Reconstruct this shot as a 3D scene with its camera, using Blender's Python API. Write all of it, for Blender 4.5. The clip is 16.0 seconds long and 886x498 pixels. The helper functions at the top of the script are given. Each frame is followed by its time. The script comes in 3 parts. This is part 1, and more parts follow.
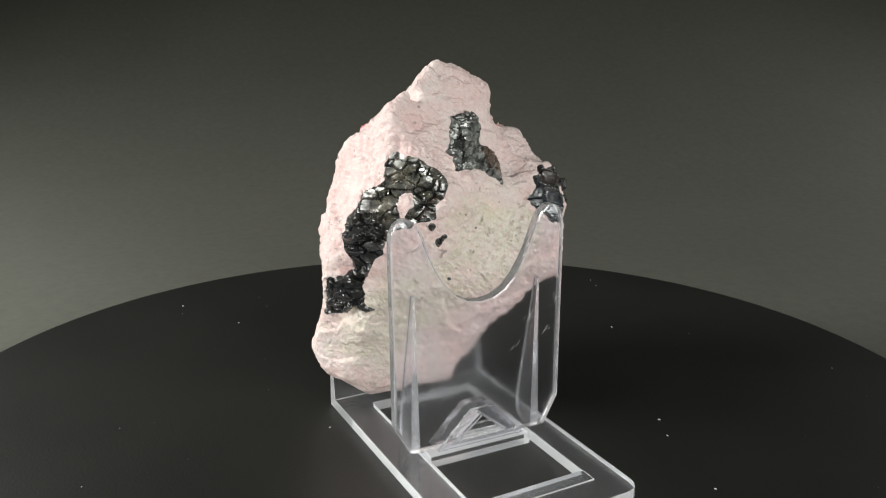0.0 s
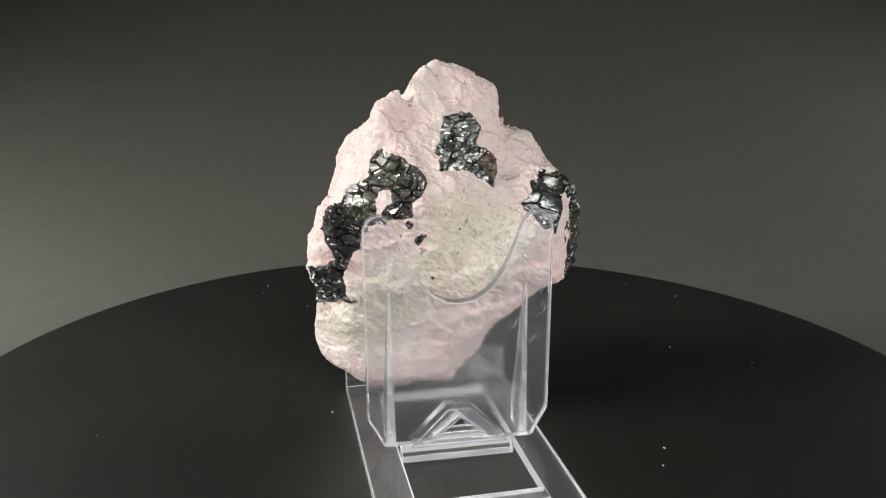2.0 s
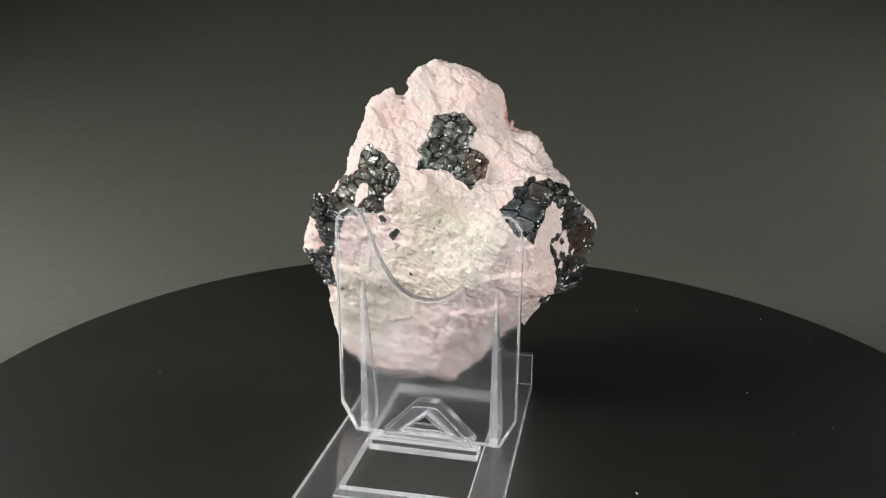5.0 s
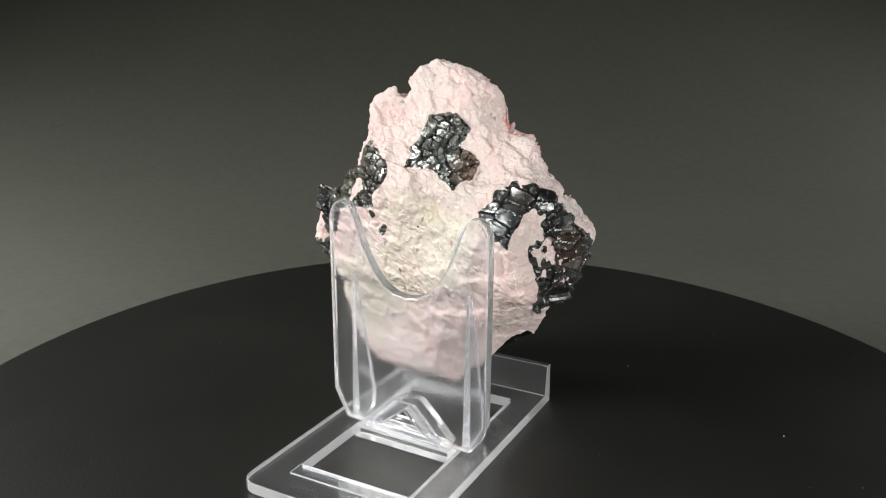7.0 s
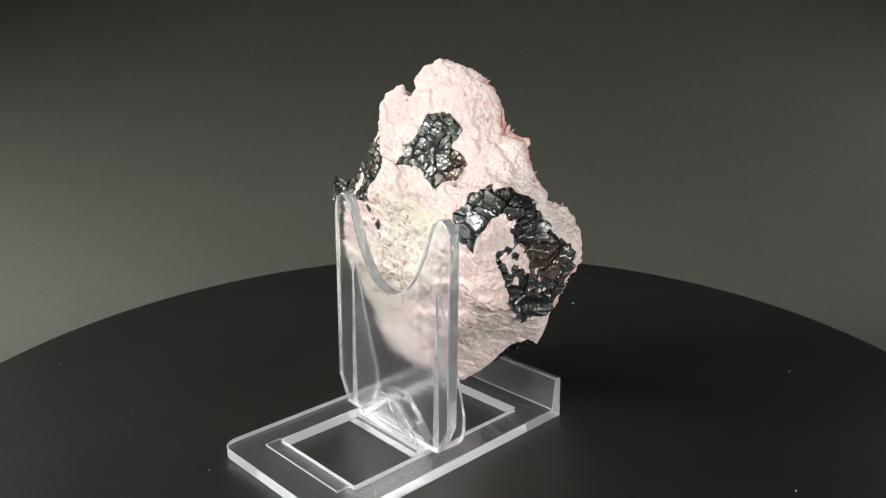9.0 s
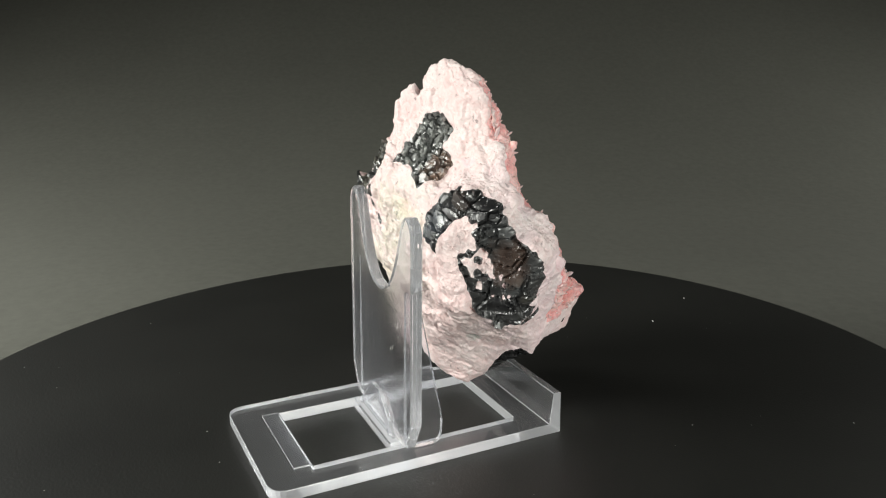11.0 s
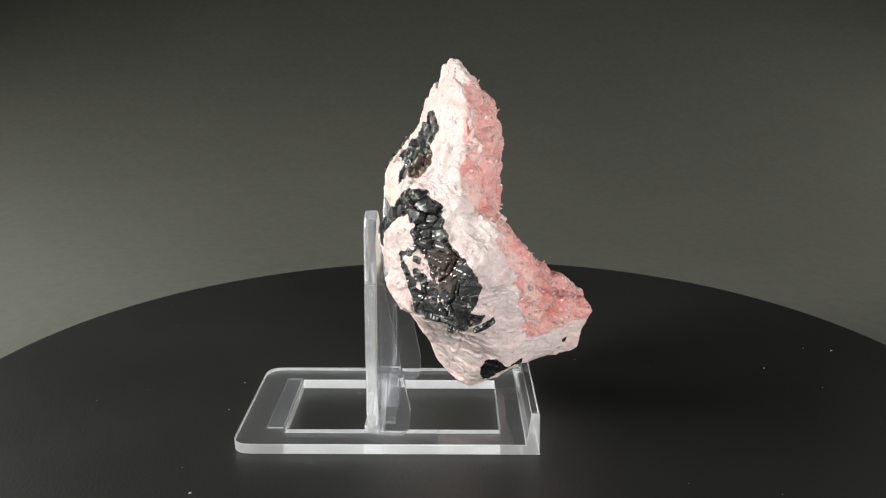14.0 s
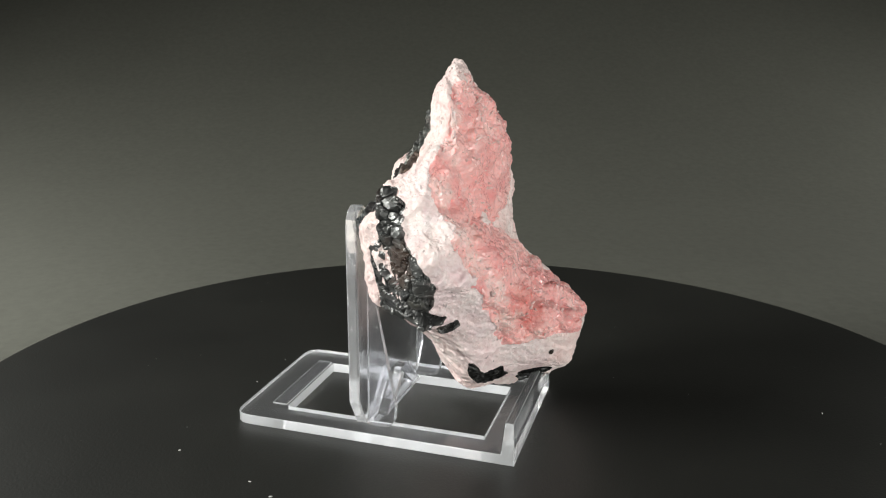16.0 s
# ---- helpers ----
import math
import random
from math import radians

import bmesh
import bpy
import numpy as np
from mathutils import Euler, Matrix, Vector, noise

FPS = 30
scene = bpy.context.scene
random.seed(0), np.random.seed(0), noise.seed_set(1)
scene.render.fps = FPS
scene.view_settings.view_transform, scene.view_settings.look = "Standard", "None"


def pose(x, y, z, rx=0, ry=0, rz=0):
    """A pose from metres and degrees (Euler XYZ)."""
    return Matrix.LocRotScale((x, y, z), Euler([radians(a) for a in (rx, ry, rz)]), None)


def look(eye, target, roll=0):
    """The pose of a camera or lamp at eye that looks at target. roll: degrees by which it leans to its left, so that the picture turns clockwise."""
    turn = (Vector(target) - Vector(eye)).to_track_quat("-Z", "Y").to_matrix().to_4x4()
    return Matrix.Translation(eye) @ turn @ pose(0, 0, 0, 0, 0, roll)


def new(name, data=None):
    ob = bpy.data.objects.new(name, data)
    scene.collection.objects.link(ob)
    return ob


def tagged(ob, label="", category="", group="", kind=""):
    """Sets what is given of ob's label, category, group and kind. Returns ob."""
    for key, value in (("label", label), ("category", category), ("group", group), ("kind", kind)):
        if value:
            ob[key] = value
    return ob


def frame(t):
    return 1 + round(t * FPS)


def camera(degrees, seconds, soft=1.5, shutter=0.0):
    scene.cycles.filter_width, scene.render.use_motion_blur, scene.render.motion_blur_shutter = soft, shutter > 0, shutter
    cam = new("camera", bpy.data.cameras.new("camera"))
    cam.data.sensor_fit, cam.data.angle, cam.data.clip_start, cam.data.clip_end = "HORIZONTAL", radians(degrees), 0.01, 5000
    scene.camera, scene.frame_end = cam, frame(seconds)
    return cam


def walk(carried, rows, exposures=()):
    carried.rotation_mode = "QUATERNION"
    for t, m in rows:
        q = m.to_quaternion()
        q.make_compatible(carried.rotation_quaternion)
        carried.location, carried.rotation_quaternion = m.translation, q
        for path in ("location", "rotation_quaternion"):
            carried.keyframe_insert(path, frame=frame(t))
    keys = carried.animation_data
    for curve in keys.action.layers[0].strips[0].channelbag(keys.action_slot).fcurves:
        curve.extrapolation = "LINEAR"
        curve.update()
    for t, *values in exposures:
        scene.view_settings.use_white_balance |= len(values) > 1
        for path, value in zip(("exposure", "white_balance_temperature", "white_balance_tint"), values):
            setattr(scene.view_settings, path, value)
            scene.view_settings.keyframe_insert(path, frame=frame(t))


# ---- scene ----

# ---------- camera ----------
cam = camera(55.9, 16.0, soft=1.1)
EYE = pose(0, -0.21, 0.10962, 73.81, 0, 0.554)
walk(cam, [(0, EYE), (16, EYE)], [(0, -0.02), (4, -0.05), (6.5, -0.08), (9, -0.02), (13, 0.12), (16, 0.14)])

# turn of the table in degrees about the upright axis through the world's origin
TURN = [(0, 26.83), (1, 19.08), (2, 11.33), (3, 3.48), (4, -4.6), (5, -12.8), (6, -21.1), (7, -29.6), (8, -38.25),
        (9, -47.05), (10, -55.9), (11, -64.8), (12, -73.75), (13, -82.65), (14, -91.45), (15, -100.0), (16, -108.5)]

# ---------- world and lights ----------
world = bpy.data.worlds.new("room_air")
world.use_nodes = True
world.node_tree.nodes["Background"].inputs[0].default_value = (0.8, 0.85, 0.9, 1)
world.node_tree.nodes["Background"].inputs[1].default_value = 0.02
scene.world = world
scene.cycles.caustics_refractive = False


def area_lamp(name, eye, target, size, watts, colour, spread=180):
    data = bpy.data.lights.new(name, "AREA")
    data.shape, data.size, data.energy, data.color, data.spread = "DISK", size, watts, colour, radians(spread)
    ob = new(name, data)
    ob.matrix_world = look(eye, target)
    return ob


area_lamp("left_lamp", (-0.41, -0.15, 0.25), (0, 0.02, 0.04), 0.22, 0.94, (0.985, 1.0, 0.935), 112)
area_lamp("right_lamp", (0.27, -0.48, 0.15), (0, 0.0, 0.05), 0.22, 0.90, (0.985, 1.0, 0.935), 120)
# two added, unseen fills that brighten the paper's lower sides and the card's left
area_lamp("back_left_lamp", (-0.51, 0.16, 0.29), (-0.32, 0.17, -0.03), 0.2, 0.98, (0.985, 1.0, 0.935), 150)
area_lamp("back_right_lamp", (0.60, 0.28, 0.21), (0.40, 0.29, -0.03), 0.2, 0.56, (0.985, 1.0, 0.935), 150)


# ---------- materials ----------
def material(name):
    m = bpy.data.materials.new(name)
    m.use_nodes = True
    t = m.node_tree
    return m, t, t.nodes["Principled BSDF"]


def add(t, kind, **values):
    n = t.nodes.new(kind)
    for k, v in values.items():
        n.inputs[k].default_value = v
    return n


def coords(t, scale=(1, 1, 1)):
    c = t.nodes.new("ShaderNodeTexCoord")
    m = add(t, "ShaderNodeMapping", Scale=scale)
    t.links.new(c.outputs["Object"], m.inputs["Vector"])
    return m.outputs[0]


def noise_tex(t, vec, scale, detail=4.0, rough=0.55, distortion=0.0):
    n = add(t, "ShaderNodeTexNoise", Scale=scale, Detail=detail, Roughness=rough, Distortion=distortion)
    t.links.new(vec, n.inputs["Vector"])
    return n.outputs["Fac"]


def ramp(t, fac, *stops):
    r = t.nodes.new("ShaderNodeValToRGB")
    while len(r.color_ramp.elements) < len(stops):
        r.color_ramp.elements.new(0.5)
    for e, (p, c) in zip(r.color_ramp.elements, stops):
        e.position, e.color = p, (*c, 1) if len(c) == 3 else c
    t.links.new(fac, r.inputs[0])
    return r.outputs[0]


def grey(v):
    return (v, v, v)


def mixed(t, fac, a, b):
    m = t.nodes.new("ShaderNodeMix")
    m.data_type = "RGBA"
    t.links.new(fac, m.inputs[0])
    t.links.new(a, m.inputs[6])
    t.links.new(b, m.inputs[7])
    return m.outputs[2]


def maths(t, op, a, b):
    m = t.nodes.new("ShaderNodeMath")
    m.operation = op
    for k, v in enumerate((a, b)):
        if isinstance(v, (int, float)):
            m.inputs[k].default_value = v
        else:
            t.links.new(v, m.inputs[k])
    return m.outputs[0]


def bumped(t, bsdf, height, strength, distance):
    b = add(t, "ShaderNodeBump", Strength=strength, Distance=distance)
    t.links.new(height, b.inputs["Height"])
    t.links.new(b.outputs[0], bsdf.inputs["Normal"])


def spot_mask(t, centre, radius, vec, wobble=0.35):
    """1 inside a ragged ball round centre (metres), 0 outside."""
    v = t.nodes.new("ShaderNodeVectorMath")
    v.operation = "DISTANCE"
    v.inputs[1].default_value = centre
    t.links.new(vec, v.inputs[0])
    n = noise_tex(t, vec, 130, 5, 0.65)
    d = maths(t, "DIVIDE", v.outputs["Value"], radius)
    d = maths(t, "ADD", d, maths(t, "MULTIPLY", maths(t, "SUBTRACT", n, 0.5), wobble * 4))
    return ramp(t, d, (0.55, grey(1)), (1.0, grey(0)))


def pale_rock():
    m, t, b = material("pale_pink_rhodonite_matrix")
    v = coords(t)
    pinks = ramp(t, noise_tex(t, v, 110, 7, 0.7), (0.30, (0.77, 0.51, 0.49)), (0.45, (0.85, 0.66, 0.64)), (0.60, (0.88, 0.75, 0.73)), (0.75, (0.90, 0.82, 0.80)))
    cream = ramp(t, noise_tex(t, v, 190, 7, 0.75), (0.30, (0.58, 0.53, 0.40)), (0.45, (0.76, 0.71, 0.58)), (0.6, (0.84, 0.79, 0.68)), (0.75, (0.87, 0.84, 0.78)))
    white = ramp(t, noise_tex(t, v, 420, 5, 0.75), (0.28, (0.76, 0.62, 0.61)), (0.5, (0.88, 0.78, 0.76)), (0.7, (0.92, 0.86, 0.84)))
    base = mixed(t, ramp(t, noise_tex(t, v, 42, 6, 0.7), (0.47, grey(0)), (0.64, grey(1))), pinks, white)
    mauve = ramp(t, noise_tex(t, v, 260, 4), (0.4, (0.74, 0.52, 0.58)), (0.6, (0.82, 0.66, 0.70)))
    base = mixed(t, ramp(t, noise_tex(t, v, 75, 5, 0.6, 1.2), (0.60, grey(0)), (0.70, grey(0.75))), base, mauve)
    base = mixed(t, maths(t, "MULTIPLY", spot_mask(t, (0.003, -0.018, 0.053), 0.018, v, 0.7), 0.68), base, cream)
    base = mixed(t, maths(t, "MULTIPLY", spot_mask(t, (-0.012, -0.014, 0.040), 0.014, v, 0.7), 0.65), base, cream)
    base = mixed(t, maths(t, "MULTIPLY", spot_mask(t, (-0.026, -0.012, 0.030), 0.019, v, 0.6), 0.8), base, cream)
    blush = ramp(t, noise_tex(t, v, 150, 6, 0.7), (0.32, (0.80, 0.50, 0.49)), (0.5, (0.86, 0.63, 0.62)), (0.68, (0.90, 0.76, 0.74)))
    for centre, radius, share in (((-0.030, -0.004, 0.064), 0.020, 0.75), ((-0.020, -0.004, 0.085), 0.014, 0.7), ((0.006, -0.012, 0.024), 0.018, 0.45), ((0.022, -0.014, 0.046), 0.011, 0.55), ((0.006, -0.004, 0.090), 0.011, 0.4), ((0.010, 0.030, 0.022), 0.016, 0.4)):
        base = mixed(t, maths(t, "MULTIPLY", spot_mask(t, centre, radius, v, 0.6), share), base, blush)
    lilac = ramp(t, noise_tex(t, v, 170, 6, 0.7), (0.34, (0.74, 0.55, 0.60)), (0.5, (0.84, 0.69, 0.73)), (0.66, (0.89, 0.79, 0.81)))
    for centre, radius, share in (((0.027, 0.010, 0.047), 0.018, 0.65), ((0.020, 0.004, 0.066), 0.012, 0.5), ((0.014, 0.018, 0.028), 0.014, 0.5)):
        base = mixed(t, maths(t, "MULTIPLY", spot_mask(t, centre, radius, v, 0.5), share), base, lilac)
    lemon = ramp(t, noise_tex(t, v, 300, 5), (0.35, (0.72, 0.69, 0.42)), (0.65, (0.84, 0.80, 0.62)))
    base = mixed(t, maths(t, "MULTIPLY", spot_mask(t, (0.005, -0.0165, 0.0605), 0.006, v, 0.5), 0.7), base, lemon)
    slate = ramp(t, noise_tex(t, v, 500, 4), (0.4, (0.33, 0.36, 0.33)), (0.6, (0.60, 0.60, 0.55)))
    base = mixed(t, spot_mask(t, (0.0132, 0.0002, 0.0286), 0.0022, v, 0.3), base, slate)
    specks = ramp(t, noise_tex(t, v, 420, 4, 0.6), (0.29, grey(0.30)), (0.35, grey(1)))
    pits = ramp(t, noise_tex(t, v, 760, 5, 0.7), (0.36, (0.28, 0.23, 0.17)), (0.42, (0.70, 0.64, 0.52)), (0.52, (0.90, 0.87, 0.80)))
    base = mixed(t, maths(t, "MULTIPLY", spot_mask(t, (0.006, -0.0175, 0.0535), 0.011, v, 0.5), 0.75), base, pits)
    chalk = ramp(t, noise_tex(t, v, 900, 5, 0.7), (0.34, (0.74, 0.50, 0.49)), (0.48, (0.87, 0.70, 0.69)), (0.62, (0.92, 0.83, 0.82)))
    base = mixed(t, ramp(t, noise_tex(t, v, 330, 4, 0.65), (0.42, grey(0.10)), (0.60, grey(0.50))), base, chalk)
    mul = t.nodes.new("ShaderNodeMix")
    mul.data_type, mul.blend_type = "RGBA", "MULTIPLY"
    mul.inputs[0].default_value = 0.7
    t.links.new(base, mul.inputs[6])
    t.links.new(specks, mul.inputs[7])
    t.links.new(mul.outputs[2], b.inputs["Base Color"])
    t.links.new(ramp(t, noise_tex(t, v, 700, 4), (0.35, grey(0.5)), (0.65, grey(0.85))), b.inputs["Roughness"])
    b.inputs["Specular IOR Level"].default_value = 0.25
    chips = add(t, "ShaderNodeTexVoronoi", Scale=900.0)
    t.links.new(v, chips.inputs["Vector"])
    relief = maths(t, "ADD", noise_tex(t, v, 1000, 6, 0.75), maths(t, "MULTIPLY", chips.outputs["Distance"], 0.45))
    relief = maths(t, "MULTIPLY", relief, ramp(t, noise_tex(t, v, 85, 4, 0.6), (0.38, grey(0.35)), (0.62, grey(1.25))))
    bumped(t, b, relief, 0.46, 0.0006)
    return m


def druse_rock():
    m, t, b = material("rose_pink_drusy_crystal")
    v = coords(t)
    c = ramp(t, noise_tex(t, v, 95, 5, 0.55), (0.28, (0.85, 0.34, 0.34)), (0.42, (0.89, 0.43, 0.42)), (0.56, (0.91, 0.50, 0.485)), (0.72, (0.92, 0.59, 0.56)))
    deep = ramp(t, noise_tex(t, v, 300, 4), (0.3, (0.70, 0.19, 0.18)), (0.7, (0.80, 0.40, 0.37)))
    c = mixed(t, spot_mask(t, (0.016, 0.022, 0.041), 0.008, v), c, deep)
    frost = ramp(t, noise_tex(t, v, 240, 5, 0.7), (0.35, (0.88, 0.64, 0.61)), (0.6, (0.92, 0.80, 0.77)))
    # paler sugar along the rim of the crust and on its knobs
    for centre, radius, share in (((0.002, 0.010, 0.090), 0.010, 0.2), ((0.024, 0.024, 0.036), 0.006, 0.3), ((0.013, 0.004, 0.085), 0.004, 0.45), ((0.017, 0.004, 0.077), 0.005, 0.45),
                                  ((0.025, 0.006, 0.069), 0.006, 0.5), ((0.029, 0.012, 0.061), 0.006, 0.5), ((0.028, 0.015, 0.054), 0.006, 0.45), ((0.024, 0.019, 0.046), 0.005, 0.45), ((0.019, 0.020, 0.038), 0.005, 0.5)):
        c = mixed(t, maths(t, "MULTIPLY", spot_mask(t, centre, radius, v, 0.6), share), c, frost)
    t.links.new(c, b.inputs["Base Color"])
    t.links.new(ramp(t, noise_tex(t, v, 600, 3), (0.4, grey(0.18)), (0.6, grey(0.5))), b.inputs["Roughness"])
    b.inputs["Subsurface Weight"].default_value = 0.5
    b.inputs["Subsurface Radius"].default_value = (1.0, 0.45, 0.4)
    b.inputs["Subsurface Scale"].default_value = 0.0015
    vo = add(t, "ShaderNodeTexVoronoi", Scale=900.0)
    t.links.new(v, vo.inputs["Vector"])
    bumped(t, b, vo.outputs["Distance"], 0.25, 0.0005)
    return m


def black_mineral():
    m, t, b = material("glossy_black_hubnerite")
    v = coords(t)
    info = t.nodes.new("ShaderNodeObjectInfo")
    c = ramp(t, noise_tex(t, v, 160, 5, 0.65), (0.34, (0.006, 0.006, 0.007)), (0.56, (0.016, 0.0165, 0.0165)), (0.78, (0.06, 0.062, 0.058)))
    brown = ramp(t, noise_tex(t, v, 300, 4), (0.3, (0.03, 0.014, 0.010)), (0.7, (0.11, 0.065, 0.045)))
    film = ramp(t, noise_tex(t, v, 420, 5, 0.7), (0.40, (0.014, 0.014, 0.012)), (0.50, (0.075, 0.070, 0.055)), (0.64, (0.24, 0.22, 0.17)))
    c = mixed(t, ramp(t, info.outputs["Random"], (0.80, grey(0)), (0.95, grey(0.5))), c, brown)
    c = mixed(t, spot_mask(t, (-0.0160, -0.0140, 0.0740), 0.0080, v, 0.3), c, film)
    # grey reflections of the facets, painted into the black, mostly on the top patch
    sheen_grey = ramp(t, noise_tex(t, v, 380, 6, 0.75), (0.40, (0.010, 0.011, 0.011)), (0.50, (0.075, 0.08, 0.076)), (0.64, (0.30, 0.31, 0.29)))
    c = mixed(t, maths(t, "MULTIPLY", spot_mask(t, (0.0010, -0.0095, 0.0765), 0.013, v, 0.25), 0.95), c, sheen_grey)
    c = mixed(t, maths(t, "MULTIPLY", spot_mask(t, (0.0330, 0.0040, 0.0560), 0.013, v, 0.4), 0.2), c, sheen_grey)
    # sheen on the large patch's blocks, put into the base colour
    facet_sheen = ramp(t, noise_tex(t, v, 140, 4, 0.6), (0.35, (0.018, 0.019, 0.020)), (0.65, (0.075, 0.080, 0.082)))
    c = mixed(t, maths(t, "MULTIPLY", spot_mask(t, (0.0335, 0.0050, 0.0560), 0.014, v, 0.3), 0.75), c, facet_sheen)
    rust = ramp(t, noise_tex(t, v, 420, 5, 0.7), (0.38, (0.03, 0.018, 0.014)), (0.5, (0.15, 0.09, 0.065)), (0.65, (0.32, 0.21, 0.15)))
    c = mixed(t, maths(t, "MULTIPLY", spot_mask(t, (0.0105, -0.0082, 0.0732), 0.0062, v, 0.2), 0.8), c, rust)
    slate = ramp(t, noise_tex(t, v, 420, 5, 0.7), (0.38, (0.012, 0.014, 0.018)), (0.5, (0.08, 0.095, 0.12)), (0.65, (0.22, 0.25, 0.30)))
    c = mixed(t, maths(t, "MULTIPLY", spot_mask(t, (0.0200, -0.0140, 0.0620), 0.0070, v, 0.4), 0.35), c, slate)
    c = mixed(t, maths(t, "MULTIPLY", spot_mask(t, (0.0345, -0.0020, 0.0540), 0.0060, v, 0.5), 0.75), c, brown)
    c = mixed(t, ramp(t, noise_tex(t, v, 55, 4, 0.6), (0.60, grey(0)), (0.72, grey(0.7))), c, film)
    c = mixed(t, maths(t, "MULTIPLY", spot_mask(t, (-0.0300, -0.0080, 0.0500), 0.018, v, 0.2), 0.9), c, ramp(t, noise_tex(t, v, 160, 4), (0.3, (0.003, 0.003, 0.004)), (0.7, (0.010, 0.011, 0.013))))
    c = mixed(t, maths(t, "MULTIPLY", spot_mask(t, (-0.0220, -0.0125, 0.0675), 0.0085, v, 0.4), 0.85), c, film)
    gloss = ramp(t, noise_tex(t, v, 300, 3), (0.3, grey(0.52)), (0.7, grey(0.68)))
    for centre in ((0.008, 0.013, 0.018), (-0.009, 0.0215, 0.013)):
        dull = spot_mask(t, centre, 0.020, v, 0.1)
        gloss = maths(t, "MULTIPLY", gloss, maths(t, "SUBTRACT", 1.0, maths(t, "MULTIPLY", dull, 0.85)))
        c = mixed(t, dull, c, ramp(t, noise_tex(t, v, 200, 3), (0.3, (0.003, 0.003, 0.003)), (0.7, (0.007, 0.007, 0.007))))
    t.links.new(c, b.inputs["Base Color"])
    t.links.new(ramp(t, noise_tex(t, v, 260, 4), (0.35, grey(0.24)), (0.65, grey(0.46))), b.inputs["Roughness"])
    t.links.new(gloss, b.inputs["Specular IOR Level"])
    b.inputs["IOR"].default_value = 2.1
    bumped(t, b, noise_tex(t, coords(t, (1, 1, 1.8)), 520, 4, 0.65), 0.25, 0.0004)
    return m


def acrylic(name, rough, wave, milk=0.0):
    m, t, b = material(name)
    b.inputs["Base Color"].default_value = (0.955, 0.96, 1.0, 1)
    b.inputs["IOR"].default_value = 1.47
    b.inputs["Transmission Weight"].default_value = 1.0 - milk
    v = coords(t)
    t.links.new(ramp(t, noise_tex(t, v, 120, 4), (0.35, grey(rough)), (0.75, grey(rough * 1.4))), b.inputs["Roughness"])
    height = maths(t, "MULTIPLY", noise_tex(t, coords(t, (1, 1, 3.2)), 110, 3), wave)
    bumped(t, b, height, 1.0, 0.0008)
    return m


def paper(name, low, high, rough, scale):
    m, t, b = material(name)
    v = coords(t)
    big = ramp(t, noise_tex(t, v, scale, 5, 0.6), (0.3, low), (0.7, high))
    fine = ramp(t, noise_tex(t, v, scale * 60, 3, 0.6), (0.3, grey(0.86)), (0.7, grey(1)))
    mul = t.nodes.new("ShaderNodeMix")
    mul.data_type, mul.blend_type = "RGBA", "MULTIPLY"
    mul.inputs[0].default_value = 1.0
    t.links.new(big, mul.inputs[6])
    t.links.new(fine, mul.inputs[7])
    t.links.new(mul.outputs[2], b.inputs["Base Color"])
    b.inputs["Roughness"].default_value = rough
    bumped(t, b, noise_tex(t, v, scale * 120, 3), 0.2, 0.0003)
    return m


def crystal_point():
    m, t, b = material("clear_rose_crystal")
    t.links.new(ramp(t, noise_tex(t, coords(t), 1.2, 3), (0.35, (0.92, 0.62, 0.59)), (0.65, (0.94, 0.78, 0.75))), b.inputs["Base Color"])
    b.inputs["Roughness"].default_value = 0.16
    b.inputs["Subsurface Weight"].default_value = 0.4
    b.inputs["Subsurface Scale"].default_value = 0.5
    return m


PALE, DRUSE, BLACK, POINT = pale_rock(), druse_rock(), black_mineral(), crystal_point()
# edge and rim: white mixed into the colour stands in for light gathered there
CLEAR, EDGE_GLOW, RIM, HAZY, SATIN = acrylic("clear_moulded_acrylic", 0.045, 0.06, 0.02), acrylic("edge_glow_acrylic", 0.13, 0.06, 0.34), acrylic("edge_glow_panel_rim", 0.10, 0.06, 0.18), acrylic("hazy_acrylic_panel", 0.12, 0.07, 0.006), acrylic("satin_acrylic_rib", 0.08, 0.12, 0.12)
CARD = paper("black_card", (0.010, 0.010, 0.0091), (0.020, 0.020, 0.018), 0.46, 11)
SWEEP = paper("grey_background_paper", (0.128, 0.128, 0.109), (0.150, 0.150, 0.128), 0.85, 4)
WALL = paper("grey_wall_paint", (0.09, 0.09, 0.085), (0.11, 0.11, 0.105), 0.9, 2)
CARD.node_tree.nodes["Principled BSDF"].inputs["Specular IOR Level"].default_value = 0.75
DUST = paper("pale_dust", (0.5, 0.5, 0.48), (0.7, 0.7, 0.68), 0.9, 200)


# ---------- building helpers ----------
def part(name, bm, mat, parent=None, label=""):
    me = bpy.data.meshes.new(name)
    bm.to_mesh(me)
    bm.free()
    for m in mat if isinstance(mat, (list, tuple)) else [mat]:
        me.materials.append(m)
    ob = new(name, me)
    if parent:
        ob.parent = parent
    return tagged(ob, label)


